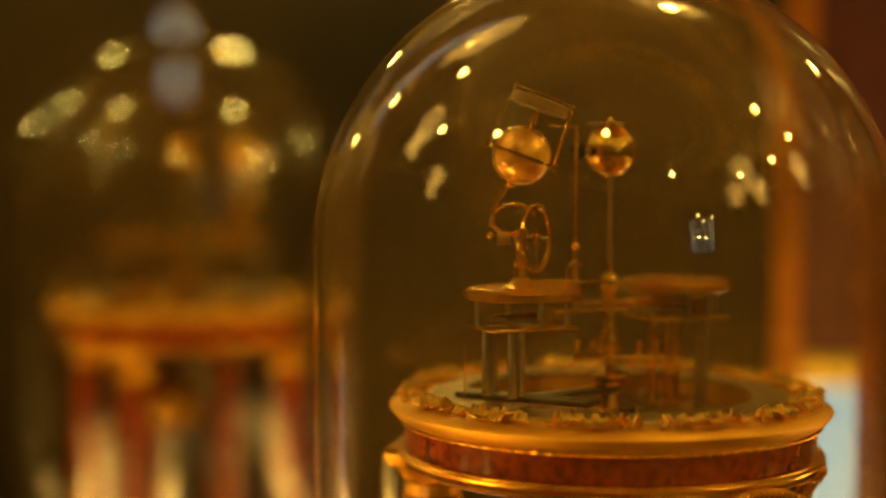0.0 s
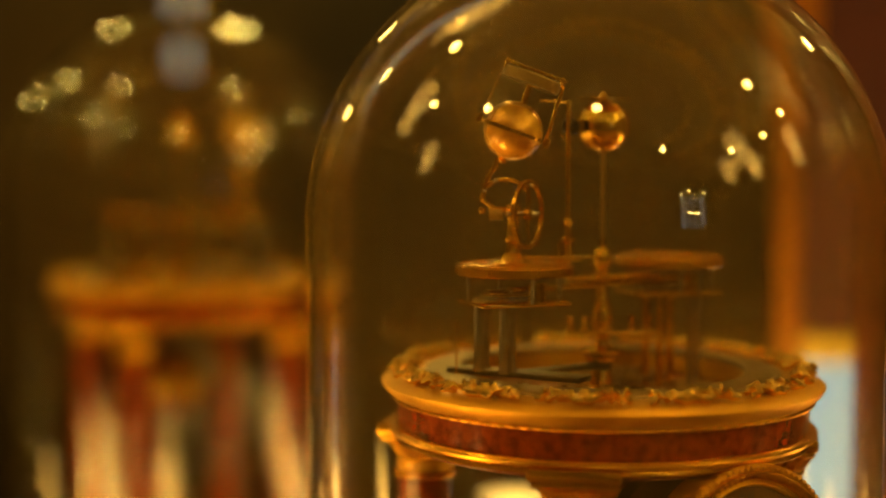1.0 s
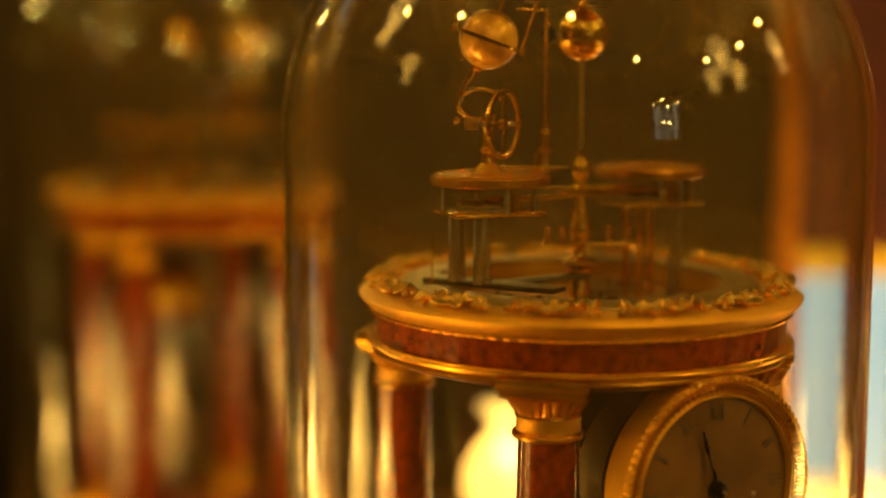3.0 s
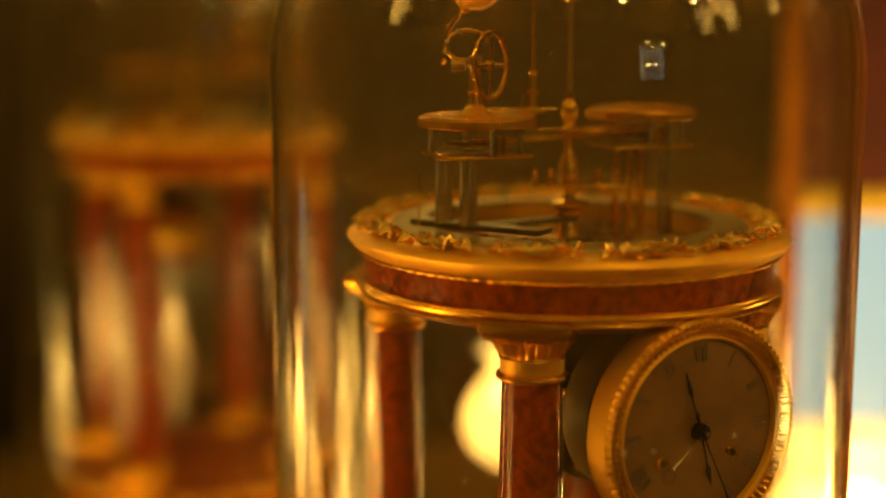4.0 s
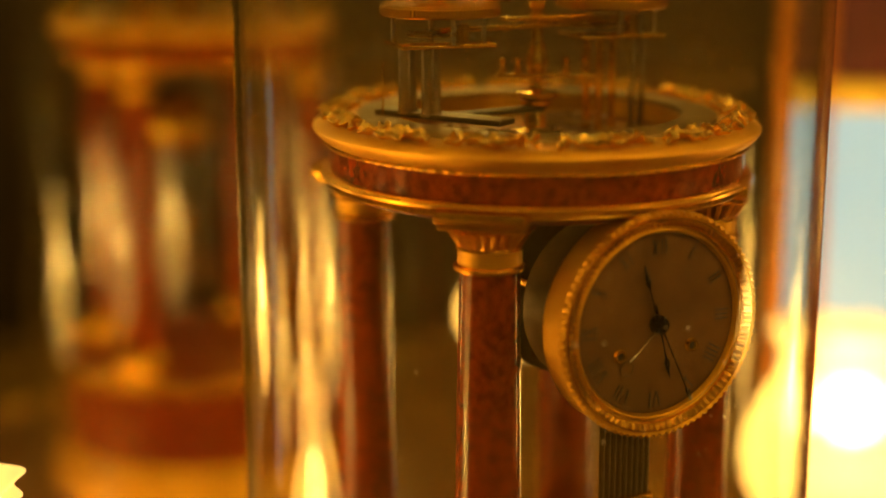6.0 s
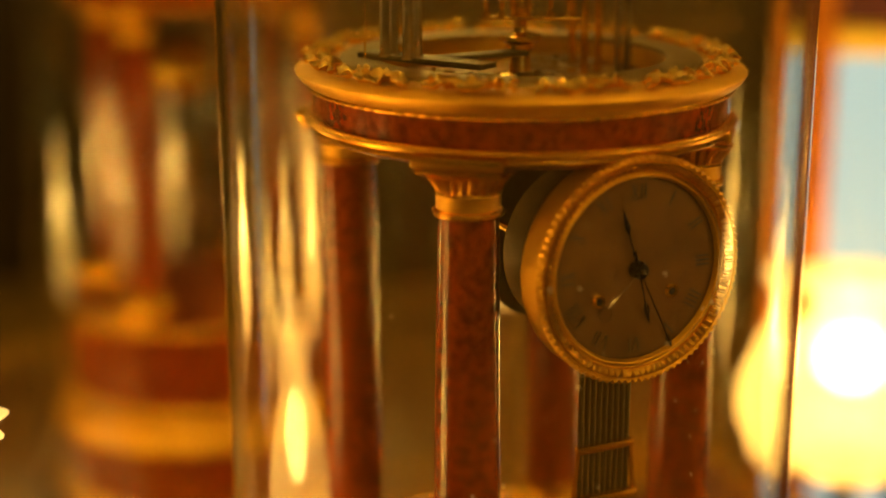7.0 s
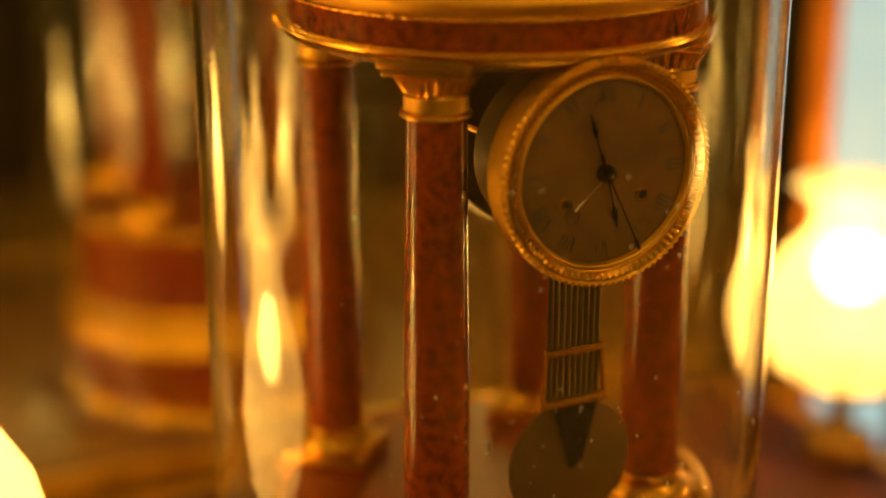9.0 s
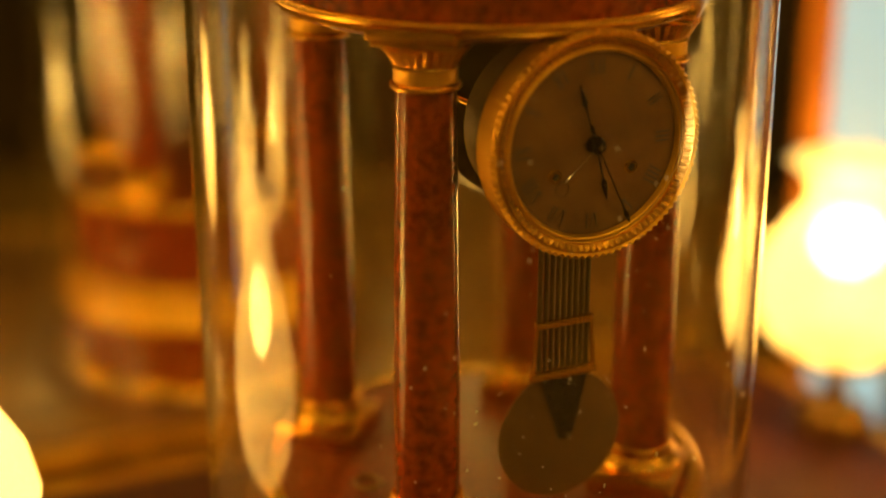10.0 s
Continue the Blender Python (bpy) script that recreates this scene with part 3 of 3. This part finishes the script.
    # globe stand
    part("stand_foot", lathe([(0, .6218), (.0125, .6218), (.0125, .6232), (.008, .6245), (.0062, .6275), (.0045, .629), (.0038, .634), (.0048, .6355), (.0048, .637), (.0034, .6385), (.0032, .652), (.0045, .654), (.004, .657), (0, .658)], 32, m=Matrix.Translation((-.0555, -.037, 0))), BRASS, clock)
    wheel = part("crown_wheel", gear(.0198, 60, .0022, 4, .91), BRASS, clock, "spoked brass crown wheel", m=pose(-.0465, -.039, .6515, 90, 0, 63))
    part("arbor", rod((-.060, -.045, .6515), (-.040, -.036, .6515), .0016, 10), STEEL, clock)
    arch = []
    for k in range(15):
        u = math.pi * k / 14
        arch.append((-.0560 + .0145 * math.cos(u) - .004, -.037, .6585 + .0135 * math.sin(u)))
    part("bracket", tube(arch, .0011, 8), BRASS, clock)
    part("elbow", tube([(-.0570, -.037, .654), (-.066, -.037, .6545), (-.0722, -.037, .659), (-.0728, -.037, .668), (-.0695, -.037, .6745), (-.0655, -.037, .680), (-.0645, -.037, .685)], [.0014, .0015, .0017, .0016, .0016, .0015, .0013], 10), BRASS, clock)
    part("knob", ball(.0022, 10, 16), BRASS, clock, m=pose(-.0738, -.037, .6535))
    part("screw_head", ball(.0016, 8, 14), STEEL, clock, m=pose(-.0655, -.0395, .6715))
    part("screw_head", ball(.0016, 8, 14), STEEL, clock, m=pose(-.0715, -.0395, .6655))
    part("pinion", lathe([(0, -.004), (.0035, -.004), (.0035, .004), (0, .004)], 14), DARK, clock, m=pose(-.0655, -.037, .6515, 0, 90, 0))
    G = pose(-.0555, -.037, .7005, 0, 20, 0)
    globe = part("globe", ball(.0176, 28, 48), ENAMEL, clock, "varnished amber terrestrial globe", m=G)
    part("horizon_ring", lathe([(.0184, -.0012), (.0203, -.0012), (.0203, .0008), (.0184, .0008), (.0184, -.0012)], 72), BRASS, globe)
    part("ring_lug", box(.003, .003, .005, pose(-.0212, 0, 0), .0004), BRASS, globe)
    part("ring_lug", box(.003, .003, .005, pose(.0212, 0, 0), .0004), BRASS, globe)
    part("pole_rod", rod((0, 0, .017), (0, 0, .0285), .0017), BRASS, globe)
    part("south_pin", lathe([(0, -.0205), (.0022, -.02), (.003, -.0185), (.002, -.0172), (0, -.017)], 16), BRASS, globe)
    part("hour_drum", lathe([(.0150, .0285), (.0176, .0285), (.0176, .0345), (.0170, .0352), (.0150, .0352), (.0150, .0285)], 72), RINGMAT, globe, "dull silvered hour drum")
    part("drum_floor", lathe([(0, .0287), (.0152, .0287), (.0152, .0297), (0, .0297)], 40), RINGMAT, globe)
    part("drum_bar", box(.0385, .0022, .0016, pose(.0008, -.004, .0373), .0004), BRASS, globe)
    for s in (-1, 1):
        part("bar_post", rod((s * .0172, -.004, .033), (s * .0172, -.004, .0392), .0009, 8), BRASS, globe)
    part("strut", tube([(.0188, -.002, .0345), (.0192, -.001, .02), (.0200, 0, .001)], .0009, 8), BRASS, globe)
    part("strut", tube([(-.0186, -.002, .029), (-.0196, -.001, .014), (-.0205, 0, .001)], .0004, 8), BRASS, globe)


near_clock = make_clock(pose(0, 0, 0), "gilt and burl orrery clock on four columns under a glass dome")
far_clock = copy_thing(near_clock, pose(-.384, .625, 0, 0, 0, 177))
tagged(far_clock, "gilt and burl orrery clock turned away on the second table")


def make_dome(m, label, glass):
    dome = thing("glass_dome", m, label, "dome", "glass domes")
    R, T, H = .178, .004, .643
    r = R - T
    prof = [(r, .004), (R, .004), (R, H)] + [(R * math.cos(math.pi / 2 * k / 24), H + R * math.sin(math.pi / 2 * k / 24)) for k in range(1, 24)] + [(0, H + R)]
    bm = lathe(prof, 160)
    inner = lathe([(r, .004), (r, H)] + [(r * math.cos(math.pi / 2 * k / 24), H + r * math.sin(math.pi / 2 * k / 24)) for k in range(1, 24)] + [(0, H + r)], 160)
    bm = join(bm, inner)
    bmesh.ops.remove_doubles(bm, verts=bm.verts[:], dist=1e-5)
    bmesh.ops.recalc_face_normals(bm, faces=bm.faces[:])
    g = part("glass", bm, glass, dome)
    g.visible_shadow = False
    part("base_ring", lathe([(.169, .0032), (.186, .0032), (.188, .0022), (.188, 0), (.169, 0)], 128), MAHOGANY, dome)
    return dome


def make_dust():
    """Fine lint and dust on the outside of the dome."""
    rng = random.Random(5)
    bm = None
    for k in range(130):
        a, z = radians(rng.gauss(28, 20)), rng.uniform(.18, .50)
        r = rng.choice((.0003, .0004, .0005, .0008))
        p = ball(r, 4, 6)
        bmesh.ops.transform(p, matrix=Matrix.Translation((-.004 + .1781 * math.sin(a), -.1781 * math.cos(a), z)) @ Matrix.Rotation(a, 4, "Z") @ Matrix.Diagonal((rng.uniform(.7, 1.2), .4, rng.uniform(.8, 2.2), 1)), verts=p.verts[:])
        bm = join(bm, p)
    return tagged(part("dust_specks", bm, DUST), "pale specks of dust on the glass dome", "dust", kind="stuff")


make_dust()
make_dome(pose(-.004, 0, 0), "tall clear glass dome over the orrery clock", GLASS)
make_dome(pose(-.384, .625, 0), "tall clear glass dome on the second table", GLASS_FAR)


# ---- lamps ----
def make_lamp(x, y, lift, label, size=1.0):
    lamp = thing("table_lamp", pose(x, y, 0.0), label, "lamp", "lit table lamps")
    prof = [(.016, .057), (.045, .063), (.075, .085), (.091, .117), (.0945, .14), (.089, .165), (.072, .195), (.050, .221), (.041, .237), (.043, .25), (.054, .266), (.066, .275)]
    ruffle = lambda a, i: 1 + (.07 * math.cos(10 * a) * (i - 8) / 3 if i > 8 else 0)
    bm = lathe([(r * size, z * size + lift) for r, z in prof], 80, wave=ruffle)
    shade = part("shade", bm, OPAL, lamp, "glowing opal glass tulip shade")
    form = [(0, .156), (.017, .159), (.031, .172), (.036, .187), (.032, .203), (.020, .216), (0, .222)]
    bulb = part("bulb", lathe([(r * size, z * size + lift) for r, z in form], 28), BULB, lamp)
    bulb.visible_shadow = False
    form = [(0, .0615), (.018, .0615), (.020, .055), (.012, .048), (.011, .034)]
    part("stand", lathe([(r * size, z * size + lift) for r, z in form] + [(.012, .026 + lift * .3), (.020, .020), (.032, .014), (.036, .008), (.036, 0), (0, 0)], 40), DARK, lamp)
    # opaque cup added to keep the bulb's light off the table below
    part("blocking_gallery", lathe([(.010 * size, .050 * size + lift), (.030 * size, .054 * size + lift), (.052 * size, .0615 * size + lift), (.056 * size, .0680 * size + lift), (.053 * size, .0680 * size + lift), (.028 * size, .0575 * size + lift), (.010 * size, .0560 * size + lift)], 40), DARK, lamp, "dark brass shade holder added to block light downwards")
    part("collar", tube(circle(.034, 40, .010), .003, 8, closed=True), GILT, lamp)
    return lamp


make_lamp(.288, .53, .014, "lit opal glass lamp near the table corner", .93)
make_lamp(-.349, -.152, .080, "lit opal glass lamp close beside the clock")
make_lamp(-0.047, 0.5, 0.215, "smaller lit opal glass lamp on a slender stand", .52)
make_lamp(-.98, .42, .03, "lit opal glass lamp on the second table")
make_lamp(-1.17, -.11, .03, "lit opal glass lamp at the second table's edge")
make_lamp(-.80, -.13, .03, "lit opal glass lamp on the red leather table")
make_lamp(-1.12, -.40, .03, "lit opal glass lamp at the table's far end")
make_lamp(.66, .30, .03, "lit opal glass lamp at the side table's corner")
make_lamp(1.10, -.06, .03, "lit opal glass lamp on the side table")


# ---- hanging lamps of the room, and one added wall washer ----
def make_pendant(x, y, z, r=.056):
    p = thing("pendant_lamp", pose(x, y, z), "small lit pendant lamp hanging from the ceiling", "lamp", "pendant lamps")
    part("globe", ball(r, 12, 20), CANDLE, p)
    part("cap", lathe([(0, r + .035), (.012, r + .03), (.018, r + .008), (.016, r - .004), (0, r - .004)], 20), BRASS, p)
    part("cord", rod((0, 0, r + .03), (0, 0, 2.30 - z), .002, 8), INK, p)
    return p


for spot in ((-.1, -1.42), (1.43, -.45), (.95, -2.35), (2.2, -1.85), (-2.0, 1.28), (-.27, 2.23), (-1.5, 3.1), (-3.3, 3.1), (-1.33, -.97),
             (-1.9, -.27), (1.82, 1.5), (.4, .38), (-1.12, .17), (2.4, -1.05), (2.2, -.38), (-3.4, 3.45)):
    make_pendant(*spot, 2.05)
# added only to brighten the north wall; no lamp is known here
make_pendant(-.45, 3.25, 1.75)


# ---- pale tube light on the far wall ----
sconce = thing("wall_light", pose(-.97, 3.65, 1.02), "pale bluish tube light fixed to the far wall", "wall light")
part("back_plate", box(.07, .014, .19, pose(0, -.007, 0), .003), BRASS, sconce)
part("tube", lathe([(0, -.075), (.015, -.073), (.018, -.066), (.018, .066), (.015, .073), (0, .075)], 20, m=pose(0, -.045, 0)), SKYTUBE, sconce, "softly lit pale blue tube")
for s in (-1, 1):
    part("bracket", rod((0, -.012, s * .07), (0, -.04, s * .07), .005, 10), BRASS, sconce)


# ---- unseen chandelier, added for the lit display that the dome mirrors ----
lustre = thing("chandelier", pose(1.62, -2.72, 1.05), "unseen stand-in chandelier with glowing pale rods and small bulbs", "chandelier")
part("ring", tube(circle(.24, 48, .30), .012, 10, closed=True), BRASS, lustre)
part("stem", rod((0, 0, .30), (0, 0, 1.25), .012), BRASS, lustre)
for k in range(4):
    a = radians(45 + 90 * k)
    part("arm", tube([(0, 0, .55), (.14 * math.cos(a), .14 * math.sin(a), .48), (.24 * math.cos(a), .24 * math.sin(a), .31)], .008, 8), BRASS, lustre)
    part("small_bulb", lathe([(0, .315), (.016, .33), (.018, .35), (.008, .375), (0, .38)], 16, m=Matrix.Translation((.24 * math.cos(a), .24 * math.sin(a), 0))), CANDLE, lustre)
for k in range(9):
    a = radians(40 * k)
    # rods glow by emission, to give the bluish bars in the reflection
    part("glass_rod", rod((.22 * math.cos(a), .22 * math.sin(a), -.28), (.22 * math.cos(a), .22 * math.sin(a), .30), .014, 10), TUBEMAT, lustre)
for s in (-1, 1):
    part("lower_bulb", ball(.03, 10, 16), CANDLE, lustre, m=pose(s * .08, 0, -.02))
    part("bulb_rod", rod((s * .08, 0, .01), (s * .02, 0, .34), .006, 8), BRASS, lustre)
